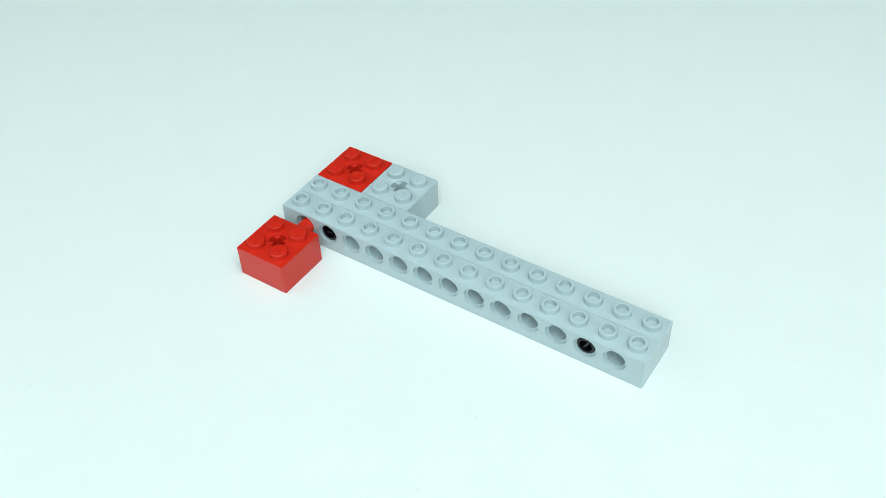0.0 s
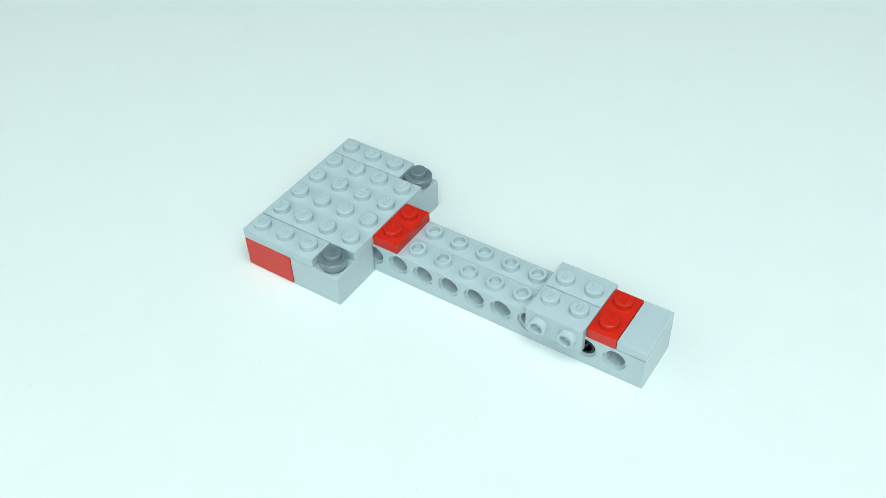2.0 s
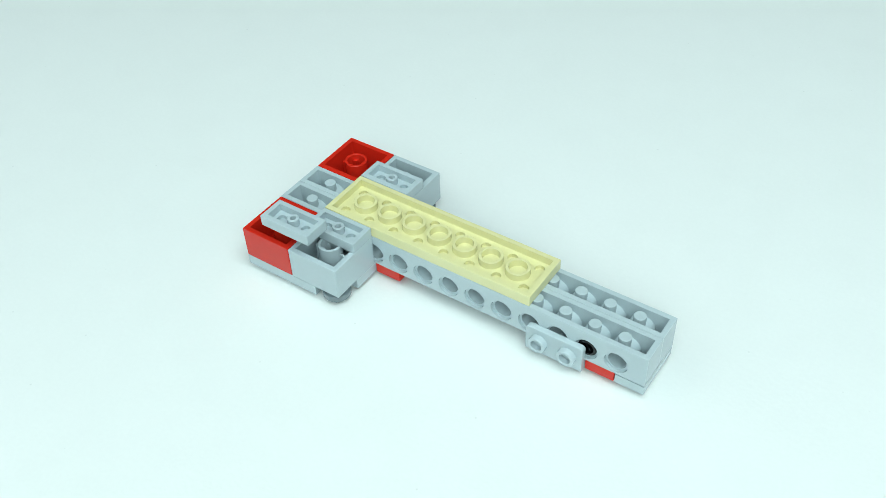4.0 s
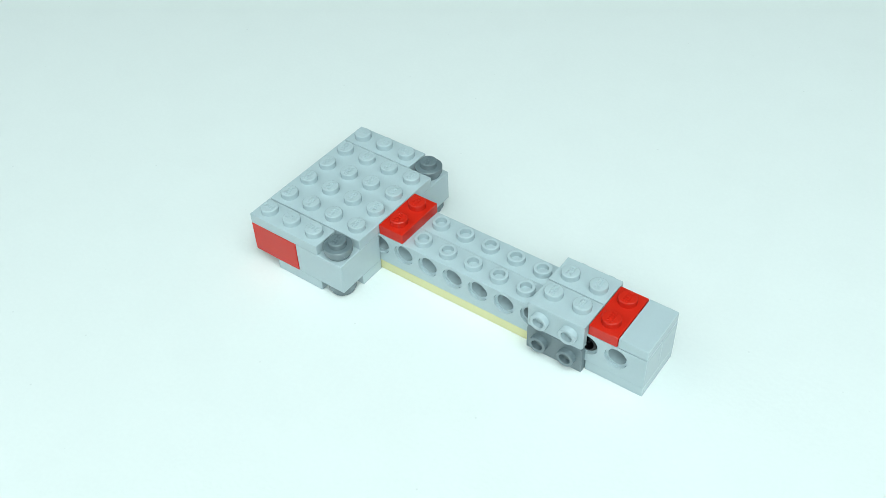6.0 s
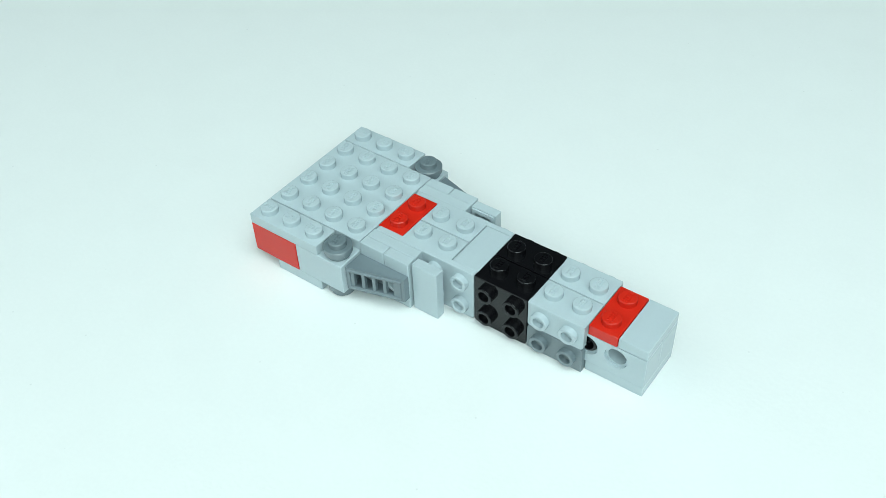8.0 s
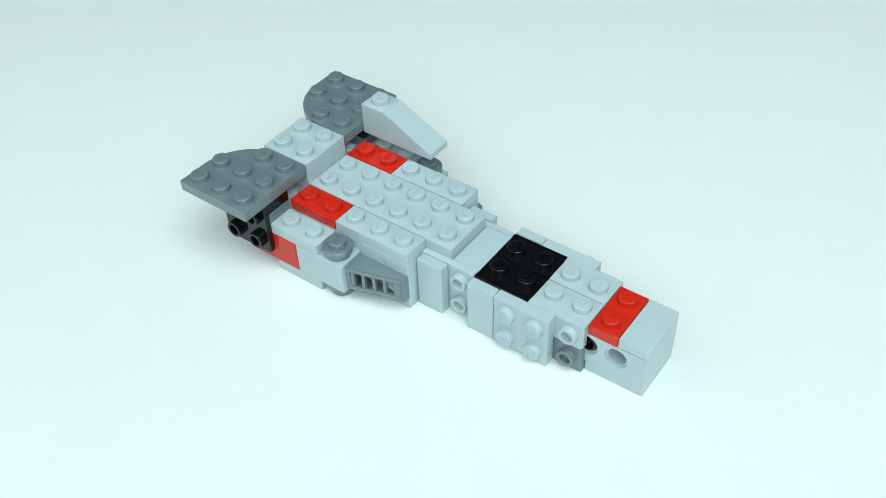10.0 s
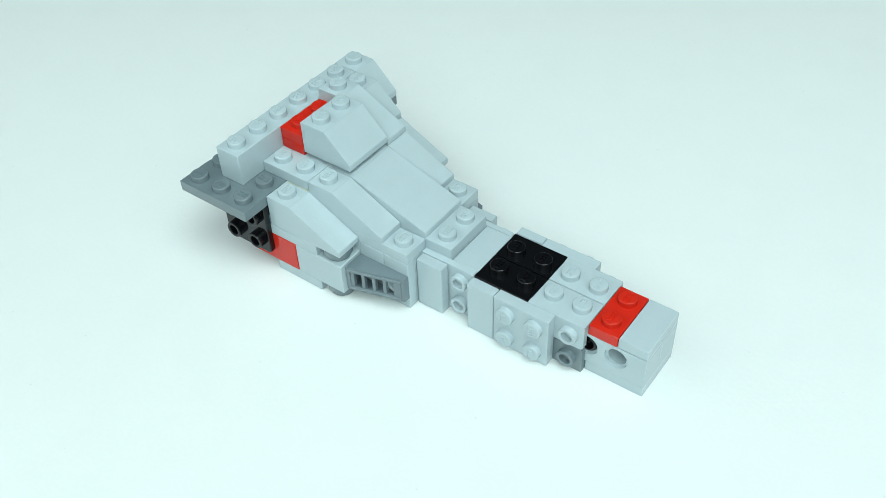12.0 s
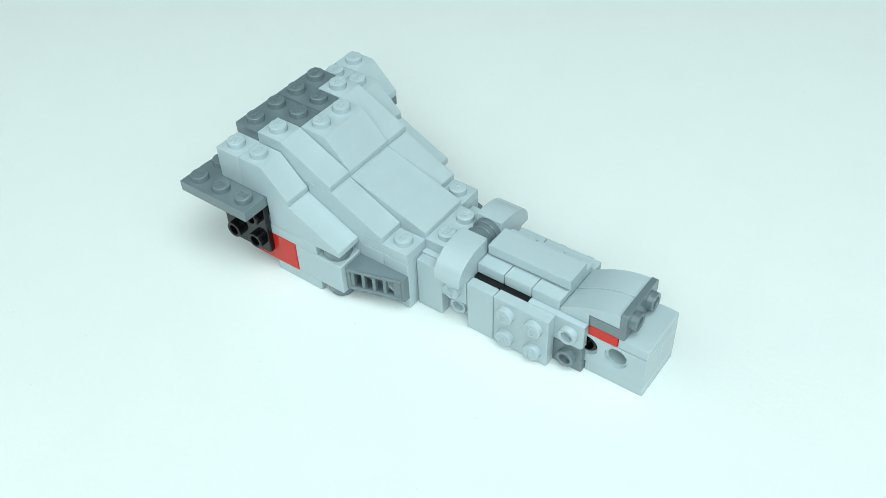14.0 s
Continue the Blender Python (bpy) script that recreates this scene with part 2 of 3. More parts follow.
def axle_brick(material, where):
    """A two by two brick with a cross hole through it and a peg on its +y side."""
    thing = toy("axle_brick", f"{COLOUR[material]} plastic brick with cross-shaped axle hole, {where}", "toy brick", "axle bricks")
    part("body", shell_mesh(2, 2, BRICK, material, True), thing)
    for x in cell_middles(2):
        for y in cell_middles(2):
            put_stud(thing, material, mpose(x, y, BRICK))
    part("tube", tube_mesh(material, 3.25, 2.5, BRICK - 1.1), thing, mpose(0, 0, 0))

    def sleeve():
        bm = bmesh.new()
        for sx in (-1, 1):
            for sy in (-1, 1):
                pts = [(0.92, 0.92)] + [(2.56 * math.cos(a), 2.56 * math.sin(a)) for a in np.linspace(0.37, 1.2, 6)]
                a = [bm.verts.new((sx * u, sy * v, 1.6)) for u, v in pts]
                b = [bm.verts.new((sx * u, sy * v, BRICK - 0.5)) for u, v in pts]
                loop_faces(bm, a, b)
                bm.faces.new(a), bm.faces.new(b)
        return finish(bm, "axle_sleeve", material)
    part("axle_sleeve", shared(("sleeve", material.name), sleeve), thing)

    def ribs():
        bm = bmesh.new()
        block(bm, 3.1, 5.0, -0.3, 0.3, 2.4, BRICK - 1.2)
        block(bm, -5.0, -3.1, -0.3, 0.3, 2.4, BRICK - 1.2)
        return finish(bm, "rib", material)
    part("rib", shared(("rib", material.name), ribs), thing)

    def peg():
        bm = bmesh.new()
        lathe(bm, [(2.42, -0.2), (2.42, 0.6), (2.2, 0.8), (2.2, 6.4), (2.5, 6.7), (2.5, 7.3), (2.25, 7.6), (1.5, 7.6), (1.5, 2), (0, 2)],
              Matrix.Translation((0, 7.9, 5.8)) @ Matrix.Rotation(radians(-90), 4, "X"))
        return finish(bm, "peg", material)
    part("peg", shared(("peg", material.name), peg), thing)
    return thing


def technic_beam(where):
    """A one by fourteen brick with open studs and thirteen round holes through its sides."""
    n = 14
    thing = toy("holed_beam", f"light grey plastic beam with open studs and side holes, {where}", "toy beam", "holed beams")

    def body():
        bm = bmesh.new()
        x, y, h = n * 4 - GAP, 4 - 0.03, BRICK
        wall, roof, zc = 1.4, 1.3, 5.8
        xi, yi, zi = x - wall, y - wall, h - roof
        for s in (-1, 1):
            face = lambda u, v, q, s=s: (u, s * (y - q), v)
            inner = lambda u, v, q, s=s: (u, s * (yi - q), v)
            for k in range(1, n):
                cx = (k - n / 2) * STUD
                holed(bm, face, cx, h / 2, 4, h / 2, [(3.1, 0), (3.1, 0.85), (2.45, 0.85), (2.45, y)], zc - h / 2, 8)
            for e in (-1, 1):
                quad(bm, [face(e * (n / 2 - 0.5) * STUD, 0, 0), face(e * x, 0, 0), face(e * x, h, 0), face(e * (n / 2 - 0.5) * STUD, h, 0)])
            for k in range(1, n):
                holed(bm, inner, (k - n / 2) * STUD, zi / 2, 4, zi / 2, [(2.45, 0)], zc - zi / 2, 8)
            for e in (-1, 1):
                quad(bm, [inner(e * (n / 2 - 0.5) * STUD, 0, 0), inner(e * xi, 0, 0), inner(e * xi, zi, 0), inner(e * (n / 2 - 0.5) * STUD, zi, 0)])
            quad(bm, [(s * x, -y, 0), (s * x, y, 0), (s * x, y, h), (s * x, -y, h)])
            quad(bm, [(s * xi, -yi, 0), (s * xi, yi, 0), (s * xi, yi, zi), (s * xi, -yi, zi)])
            quad(bm, [(s * x, -y, 0), (s * x, y, 0), (s * xi, yi, 0), (s * xi, -yi, 0)])
        steps = [-x] + [i - (n - 1) * 4 for i in range((n - 1) * 8 + 1)] + [x]
        for a, b in zip(steps, steps[1:]):
            quad(bm, [(a, -y, h), (b, -y, h), (b, y, h), (a, y, h)])
            ai, bi = max(a, -xi), min(b, xi)
            for s in (-1, 1):
                quad(bm, [(a, s * y, 0), (b, s * y, 0), (bi, s * yi, 0), (ai, s * yi, 0)])
        quad(bm, [(-xi, -yi, zi), (xi, -yi, zi), (xi, yi, zi), (-xi, yi, zi)])
        soften(bm, [(0, -x), (0, x), (1, -y), (1, y), (2, 0), (2, h)], 0.13)
        return finish(bm, "body", LIGHT)
    part("body", shared("beam", body), thing)
    for x in cell_middles(n):
        part("stud", stud_mesh(LIGHT, True), thing, mpose(x, 0, BRICK))

    def sleeve():
        bm = bmesh.new()
        lathe(bm, [(3.5, -2.6), (3.5, 2.6)], Matrix.Translation((0, 0, 5.8)) @ Matrix.Rotation(radians(90), 4, "X"))
        lathe(bm, [(1.6, 3.0), (1.6, 0.18), (1.53, 0.1), (0, 0.1)], n=20)
        return finish(bm, "hole_sleeve", LIGHT)
    for k in range(1, n):
        part("hole_sleeve", shared("hole_sleeve", sleeve), thing, mpose((k - n / 2) * STUD, 0, 0))
    return thing


def connector_pin(where, slant):
    """A black split pin that lies in the holes of both beams."""
    thing = toy("connector_pin", f"black plastic connector pin {where}", "pin", "connector pins")

    def barrel():
        bm = bmesh.new()
        turn = Matrix.Rotation(radians(90), 4, "X")
        lathe(bm, [(1.75, -7.5), (2.38, -7.4), (2.55, -7.2), (2.4, -6.8), (2.4, 6.8), (2.55, 7.2), (2.38, 7.4), (1.75, 7.5), (1.7, 3), (0, 3)], turn)
        lathe(bm, [(1.75, -7.5), (1.7, -3), (0, -3)], turn)
        return finish(bm, "barrel", BLACK)
    part("barrel", shared("barrel", barrel), thing)

    def web():
        bm = bmesh.new()
        block(bm, -0.3, 0.3, -7.0, 7.0, -1.75, 1.75)
        return finish(bm, "web", BLACK)
    part("web", shared("web", web), thing, mpose(0, 0, 0, 0, slant, 0), "thin web across the hollow pin")
    return thing


def round_plate(where, group="round plates"):
    thing = toy("round_plate", f"dark grey round plastic one-stud plate {where}", "toy plate", group)

    def body():
        bm = bmesh.new()
        lathe(bm, [(2.36, 1.2), (2.42, 0.12), (2.55, 0), (3.1, 0), (3.25, 0.15), (3.25, 1.3), (3.75, 1.35), (3.9, 1.5), (3.9, 3.0), (3.7, 3.2), (0, 3.2)], n=36)
        lathe(bm, [(2.36, 1.2), (1.62, 1.2), (1.6, 2.9), (0, 2.9)])
        return finish(bm, "body", DARK)
    part("body", shared("round_body", body), thing)
    put_stud(thing, DARK, mpose(0, 0, PLATE))
    return thing


def bracket(material, columns, rows, where, group, rise=False):
    """A one by two plate with a thin face on its -y side; the face hangs down from the plate's top or, with rise, stands up."""
    way = "rising" if rise else "hanging"
    thing = toy("toy_bracket", f"{COLOUR[material]} plastic bracket, {way} face with open studs, {where}", "toy bracket", group)
    part("plate", shell_mesh(2, 1, PLATE, material, deep=2.4, butt=True), thing)
    for x in cell_middles(2):
        put_stud(thing, material, mpose(x, 0, PLATE))
    underside(thing, 2, 1, PLATE, material)
    def rib():
        bm = bmesh.new()
        block(bm, -0.65, 0.65, -2.6, -1.3, 0.5, 2.2)
        return finish(bm, "inner_rib", material)
    for x in (-4, 0, 4):
        part("inner_rib", shared(("inner_rib", material.name), rib), thing, mpose(x, 0, 0))
    z0, z1 = (0, rows * STUD) if rise else (PLATE - rows * STUD, PLATE)

    def face():
        bm = bmesh.new()
        x, r = columns * 4 - GAP, 1.0
        low, high = (z0, z1)
        pts = []
        for cx, cz, a0 in ((x - r, low + r, -90), (x - r, high - r, 0), (-x + r, high - r, 90), (-x + r, low + r, 180)):
            square = columns == 2 and (cz > (low + high) / 2) != rise
            for a in ([0] if square else range(0, 91, 15)):
                if square:
                    pts.append((math.copysign(x, cx), high if cz > (low + high) / 2 else low))
                else:
                    pts.append((cx + r * math.cos(radians(a0 + a)), cz + r * math.sin(radians(a0 + a))))
        prism(bm, pts, -4 - 1.6, -4 + GAP, 0.2, True)
        return finish(bm, "face", material)
    front = part("face", shared(("face", material.name, columns, rows, rise), face), thing)
    for x in cell_middles(columns):
        for i in range(rows):
            part("side_stud", stud_mesh(material, True), front, mpose(x, -5.6, z0 + 4 + 8 * i, 90))
    return thing


def slope(length, width, where, group, lip=1.7):
    """A sloped brick that falls towards +x from one row of studs, three plates high."""
    thing = toy("toy_slope", f"light grey plastic slope brick, {COUNT[length]} long, {where}", "toy slope", group)
    x, y = length * 4 - GAP, width * 4 - GAP
    ridge = -x + 7.95

    def body():
        bm = bmesh.new()
        prism(bm, [(-x, 0), (x, 0), (x, lip), (ridge, BRICK), (-x, BRICK)], -y, y, 0.12)
        return finish(bm, "body", LIGHT)
    part("body", shared(("slope", length, width), body), thing)

    def incline():
        bm = bmesh.new()
        dx, dz = x - ridge, lip - BRICK
        up = Vector((-dz, 0, dx)).normalized() * 0.03
        a, b = Vector((ridge + 0.015 * dx, 0, BRICK + 0.015 * dz)), Vector((ridge + 0.985 * dx, 0, BRICK + 0.985 * dz))
        quad(bm, [a + up + Vector((0, -y + 0.14, 0)), b + up + Vector((0, -y + 0.14, 0)), b + up + Vector((0, y - 0.14, 0)), a + up + Vector((0, y - 0.14, 0))])
        return finish(bm, "grained_incline", GRAINED)
    part("grained_incline", shared(("incline", length, width), incline), thing, None, "matt fine-grained incline")
    for yy in cell_middles(width):
        put_stud(thing, LIGHT, mpose(-length * 4 + 4, yy, BRICK))
    return thing


def grille_slope(where):
    """A small wedge with four slots in its sloping face, high at -x."""
    thing = toy("grille_slope", f"medium grey plastic wedge with four grille slots, {where}", "toy slope", "grille wedges")
    x, y = 8 - GAP, 4 - GAP
    top = lambda u: 1.9 + (6.4 - 1.9) * (x - u) / (2 * x)

    def body():
        bm = bmesh.new()
        # the frame round the slots, which open into the hollow inside
        deep = 0.9
        slots = [(-5.75 + i * 2.9, -5.75 + i * 2.9 + 2.05) for i in range(4)]
        v0, v1 = -2.4, 2.4
        edges = [-x] + [e for s in slots for e in s] + [x]
        for i in range(len(edges) - 1):
            a, b = edges[i], edges[i + 1]
            for c, d in ((-y, v0), (v0, v1), (v1, y)):
                if i % 2 and c == v0:
                    for q in (v0, v1):
                        quad(bm, [(a, q, top(a)), (b, q, top(b)), (b, q, top(b) - deep), (a, q, top(a) - deep)])
                    for q in (a, b):
                        quad(bm, [(q, v0, top(q)), (q, v1, top(q)), (q, v1, top(q) - deep), (q, v0, top(q) - deep)])
                else:
                    quad(bm, [(a, c, top(a)), (b, c, top(b)), (b, d, top(b)), (a, d, top(a))])
            for s in (-1, 1):
                quad(bm, [(a, s * y, 0), (b, s * y, 0), (b, s * y, top(b)), (a, s * y, top(a))])
        for s in (-1, 1):
            quad(bm, [(s * x, -y, 0), (s * x, v0, 0), (s * x, v0, top(s * x)), (s * x, -y, top(s * x))])
            quad(bm, [(s * x, v0, 0), (s * x, v1, 0), (s * x, v1, top(s * x)), (s * x, v0, top(s * x))])
            quad(bm, [(s * x, v1, 0), (s * x, y, 0), (s * x, y, top(s * x)), (s * x, v1, top(s * x))])
        quad(bm, [(-x, -y, 0), (x, -y, 0), (x, y, 0), (-x, y, 0)])
        return finish(bm, "body", MEDIUM)
    part("body", shared("grille", body), thing)

    def lip():
        bm = bmesh.new()
        ring = [(0.48 * math.cos(math.pi * k / 8), 0.52 * math.sin(math.pi * k / 8)) for k in range(9)]
        for (p, q), (p2, q2) in zip(ring, ring[1:]):
            quad(bm, [(-x + 0.1, p, q), (x - 0.5, p, q), (x - 0.5, p2, q2), (-x + 0.1, p2, q2)])
        for u in (-x + 0.1, x - 0.5):
            bm.faces.new([bm.verts.new((u, p, q)) for p, q in ring])
        return finish(bm, "raised_rim", MEDIUM)
    turn = math.degrees(math.atan2(4.5, 2 * x))
    for s in (-1, 1):
        part("raised_rim", shared("grille_rim", lip), thing, mpose(0, s * 2.9, top(0) - 0.05, 0, turn, 0))

    def end_rim():
        bm = bmesh.new()
        ridge_bar(bm, -0.45, 0.45, -3.0, 3.0, -0.1, 0.42, 0.22)
        return finish(bm, "end_rim", MEDIUM)
    for u in (-7.0, 6.75):
        part("end_rim", shared("grille_end_rim", end_rim), thing, mpose(u, 0, top(u) - 0.05, 0, turn, 0))
    return thing


MEDIUM = surface("mid_grey_plastic", (0.155, 0.198, 0.22), 0.10, 900, 0.2, 0.02, 0.85)


def wing_plate(where, side):
    """A three by three dark plate with one rounded corner, at -x and towards side in y."""
    thing = toy("wing_plate", f"dark grey plastic plate with a rounded corner, {where}", "toy plate", "wing plates")

    def body():
        bm = bmesh.new()
        e, r = 12 - GAP, 15.0
        pts = [(e, -side * e), (e, side * e)]
        pts += [(-e + r - r * math.sin(a), side * (e - r + r * math.cos(a))) for a in np.linspace(0, math.pi / 2, 14)]
        pts += [(-e, -side * e)]
        a = [bm.verts.new((u, v, 0)) for u, v in pts]
        b = [bm.verts.new((u, v, PLATE)) for u, v in pts]
        loop_faces(bm, a, b)
        bm.faces.new(a), bm.faces.new(b)
        bmesh.ops.recalc_face_normals(bm, faces=bm.faces)
        sharp = [q for q in bm.edges if q.calc_face_angle() > radians(25)]
        bmesh.ops.bevel(bm, geom=sharp, offset=0.22, segments=2, profile=0.5, affect="EDGES")
        return finish(bm, "body", DARK)
    part("body", shared(("wing", side), body), thing)
    for x in cell_middles(3):
        for y in cell_middles(3):
            if not (x < 0 and y * side > 0):
                put_stud(thing, DARK, mpose(x, y, PLATE), 90)
    return thing


def corner_plate(where, side):
    """A two by two corner plate with three studs; the missing cell lies at +x, towards side in y."""
    thing = toy("corner_plate", f"dark grey L-shaped plastic plate with three studs, {where}", "toy plate", "corner plates")

    def body():
        bm = bmesh.new()
        e = 8 - GAP
        pts = [(-e, -side * e), (e, -side * e), (e, -GAP * side), (-GAP, -GAP * side), (-GAP, side * e), (-e, side * e)]
        a = [bm.verts.new((u, v, 0)) for u, v in pts]
        b = [bm.verts.new((u, v, PLATE)) for u, v in pts]
        loop_faces(bm, a, b)
        bm.faces.new(a), bm.faces.new(b)
        bmesh.ops.recalc_face_normals(bm, faces=bm.faces)
        sharp = [q for q in bm.edges if q.calc_face_angle() > radians(25)]
        bmesh.ops.bevel(bm, geom=sharp, offset=0.22, segments=2, profile=0.5, affect="EDGES")
        return finish(bm, "body", DARK)
    part("body", shared(("corner", side), body), thing)
    for x, y in ((-4, -4 * side), (-4, 4 * side), (4, -4 * side)):
        put_stud(thing, DARK, mpose(x, y, PLATE))
    return thing


def curved_clip(where):
    """A curved piece that hugs the side: a rounded upper half over a thin lower half with one side stud. It faces -y."""
    thing = toy("curved_brick", f"light grey plastic curved brick with side stud, {where}", "toy brick", "curved clip bricks")

    def body():
        bm = bmesh.new()
        pts = [(6.4, 0.1), (6.4, 7.9), (4.9, 7.9)]
        pts += [(4.9 - 11.3 * math.sin(a) ** 0.85, 0.3 + 7.6 * math.cos(a) ** 0.85) for a in np.linspace(0.1, math.pi / 2, 18)]
        pts += [(-6.4, 0.0), (-3.2, 0.0), (-3.2, -8.0), (0, -8.0), (0, 0.1)]
        prism(bm, pts, -4 + GAP, 4 - GAP, 0.18)
        bm.transform(Matrix(((0, 1, 0, 0), (1, 0, 0, 0), (0, 0, 1, 0), (0, 0, 0, 1))))
        return finish(bm, "body", LIGHT)
    part("body", shared("curved_clip", body), thing)
    put_stud(thing, LIGHT, mpose(0, -3.2, -4, 90))
    return thing


def curved_slope(where):
    """A slim curved slope that rises towards +x, notched to sit one plate higher there."""
    thing = toy("curved_slope", f"light grey smooth plastic curved slope, {where}", "toy slope", "curved slopes")

    def body():
        bm = bmesh.new()
        x = 8 - GAP
        pts = [(-x, 0.05), (-0.1, 0.05), (-0.1, 3.3), (x, 3.3), (x, 7.0)]
        pts += [(x - 2 * x * s, 7.0 - 5.8 * s ** 1.9) for s in np.linspace(0.08, 1, 14)]
        prism(bm, pts, -4 + GAP, 4 - GAP, 0.15)
        return finish(bm, "body", LIGHT)
    part("body", shared("curved_slope", body), thing)
    return thing


# ---- the room ----


def slab(name, x0, x1, y0, y1, z0, z1, material, label, category, soft=0.0):
    bm = bmesh.new()
    block(bm, x0 * 1000, x1 * 1000, y0 * 1000, y1 * 1000, z0 * 1000, z1 * 1000)
    if soft:
        soften(bm, [(0, x0 * 1000), (0, x1 * 1000), (1, y0 * 1000), (1, y1 * 1000), (2, z0 * 1000), (2, z1 * 1000)], soft)
    ob = new(name, finish(bm, name, material))
    return tagged(ob, label, category, "", "structure")


slab("tabletop", -0.6, 0.75, -0.75, 0.7, -0.03, 0.0, PAPER, "white matt paper-covered tabletop under studio light", "tabletop", 2.0)
slab("floor", -1.4, 1.6, -1.6, 1.5, -0.80, -0.75, BOARDS, "plain grey vinyl floor below the table", "floor")
slab("wall_north", -1.4, 1.6, 1.5, 1.6, -0.75, 1.9, PAINT, "plain pale painted wall", "wall")
slab("wall_south", -1.4, 1.6, -1.7, -1.6, -0.75, 1.9, PAINT, "plain pale painted wall", "wall")
slab("wall_west", -1.5, -1.4, -1.6, 1.5, -0.75, 1.9, PAINT, "plain pale painted wall", "wall")
slab("wall_east", 1.6, 1.7, -1.6, 1.5, -0.75, 1.9, PAINT, "plain pale painted wall", "wall")
slab("ceiling", -1.4, 1.6, -1.6, 1.5, 1.9, 1.95, PAINT, "plain pale painted ceiling", "ceiling")
for cx, cy in ((-0.54, -0.69), (0.69, -0.69), (-0.54, 0.64), (0.69, 0.64)):
    slab("table_leg", cx - 0.03, cx + 0.03, cy - 0.03, cy + 0.03, -0.75, -0.03, PAINT, "plain square table leg", "table leg", 3.0)

# ---- the model: each piece, its place in studs and plates, and when it comes ----
PIECES = []


def add(thing, w, d, x, y, z, t=0.0, hover=(0, 0, 0, 0, 0, 0), turn=(0, 0, 0), rest=0.1):
    """w by d studs whose low corner lies at x, y studs and z plates; t: when it comes in, first held at hover
    (mm and degrees off its place) for rest seconds."""
    m = mpose((x + w / 2) * STUD, (y + d / 2) * STUD, z * PLATE, *turn)
    PIECES.append((thing, m, t, hover, rest))
    return thing


def side(thing, w, depth, x, z, t, front, hover=(0, 0, 0, 0, 0, 0), tall=2):
    """A piece fixed to the flank with its base depth studs out from the beam's side, w wide and tall studs high."""
    y, turn = (-depth, 90) if front else (2 + depth, -90)
    m = mpose((x + w / 2) * STUD, y * STUD, z * PLATE + tall * 4, turn)
    PIECES.append((thing, m, t, hover, 0.1))
    return thing


UP = (0, 0, 6, 0, 0, 0)
# the first layer: beams, pins and axle bricks
add(technic_beam("lying on the table"), 14, 1, 0, 0, 0)
add(technic_beam("lying on the table"), 14, 1, 0, 1, 0)
for px, slant in ((2, 80), (12, 28)):
    PIECES.append((connector_pin("through the side holes of both beams", slant), mpose(px * STUD, 8, 5.8), 0.0, (0,) * 6, 0))
add(axle_brick(RED, "beside the beams' end"), 2, 2, 0, 2, 0, turn=(0, 0, 180))
add(axle_brick(LIGHT, "beside the beams' end"), 2, 2, 2, 2, 0, turn=(0, 0, 180))
add(axle_brick(RED, "at the beams' end"), 2, 2, 0, -2, 0, -1.0, (0.8, -4.3, 0, 0, 0, 0), rest=1.1)
add(axle_brick(LIGHT, "on the beam's side"), 2, 2, 2, -2, 0, 0.2)
# the second layer
add(toy_plate(4, 4, LIGHT, "across the beams' end"), 4, 4, 0, -1, 3, 0.3, (0, 0, 1.4, 0, 3, -2))
add(toy_plate(1, 2, RED, "across both beams", "red plates"), 1, 2, 4, 0, 3, 0.4, (0, 0, 2.2, 0, 0, 0))
add(toy_plate(3, 1, LIGHT, "along the head's edge", "edge plates", turn=90), 3, 1, 0, 3, 3, 0.6)
add(round_plate("at the head's corner"), 1, 1, 3, 3, 3, 0.7)
add(toy_plate(3, 1, LIGHT, "along the head's edge", "edge plates", turn=90), 3, 1, 0, -2, 3, 0.8, (0, 0, 1.6, -5, 0, 0))
add(round_plate("at the head's corner"), 1, 1, 3, -2, 3, 1.0)
add(toy_tile(1, 2, LIGHT, "at the beams' tip"), 1, 2, 13, 0, 3, 1.1, (-0.3, 0, 1.3, 0, 0, -3))
add(toy_plate(1, 2, RED, "across both beams", "red plates"), 1, 2, 12, 0, 3, 1.2, (0, 0, 0.8, 0, 0, 0))
add(bracket(LIGHT, 2, 1, "on the beam", "nose brackets"), 2, 1, 10, 1, 3, 1.4, (0, 0, 0.4, 0, 0, 0), (0, 0, 180))
add(bracket(LIGHT, 2, 1, "on the beam", "nose brackets"), 2, 1, 10, 0, 3, 1.5, (0.2, 0, 1.2, 0, 0, 0))
# below, put on while the model lies upside down
LOW = (0, 0, 5, 0, 0, 0)
add(toy_plate(8, 2, TAN, "under both beams"), 8, 2, 2, 0, -1, 3.4, LOW)
add(toy_plate(2, 1, LIGHT, "under the head", "lower plates"), 2, 1, 2, 2, -1, 3.6, LOW)
add(toy_plate(2, 1, LIGHT, "under the head", "lower plates"), 2, 1, 2, -1, -1, 3.8, LOW)
add(toy_plate(2, 1, LIGHT, "under the head", "lower plates"), 2, 1, 1, 3, -1, 4.0, LOW)
add(toy_plate(2, 1, LIGHT, "under the head", "lower plates"), 2, 1, 1, -2, -1, 4.2, LOW)
add(round_plate("under the head's corner"), 1, 1, 3, 3, -1, 4.4, LOW)
add(round_plate("under the head's corner"), 1, 1, 3, -2, -1, 4.6, LOW)
add(bracket(DARK, 2, 1, "under the beam", "lower brackets", True), 2, 1, 10, 0, -1, 4.8, LOW)
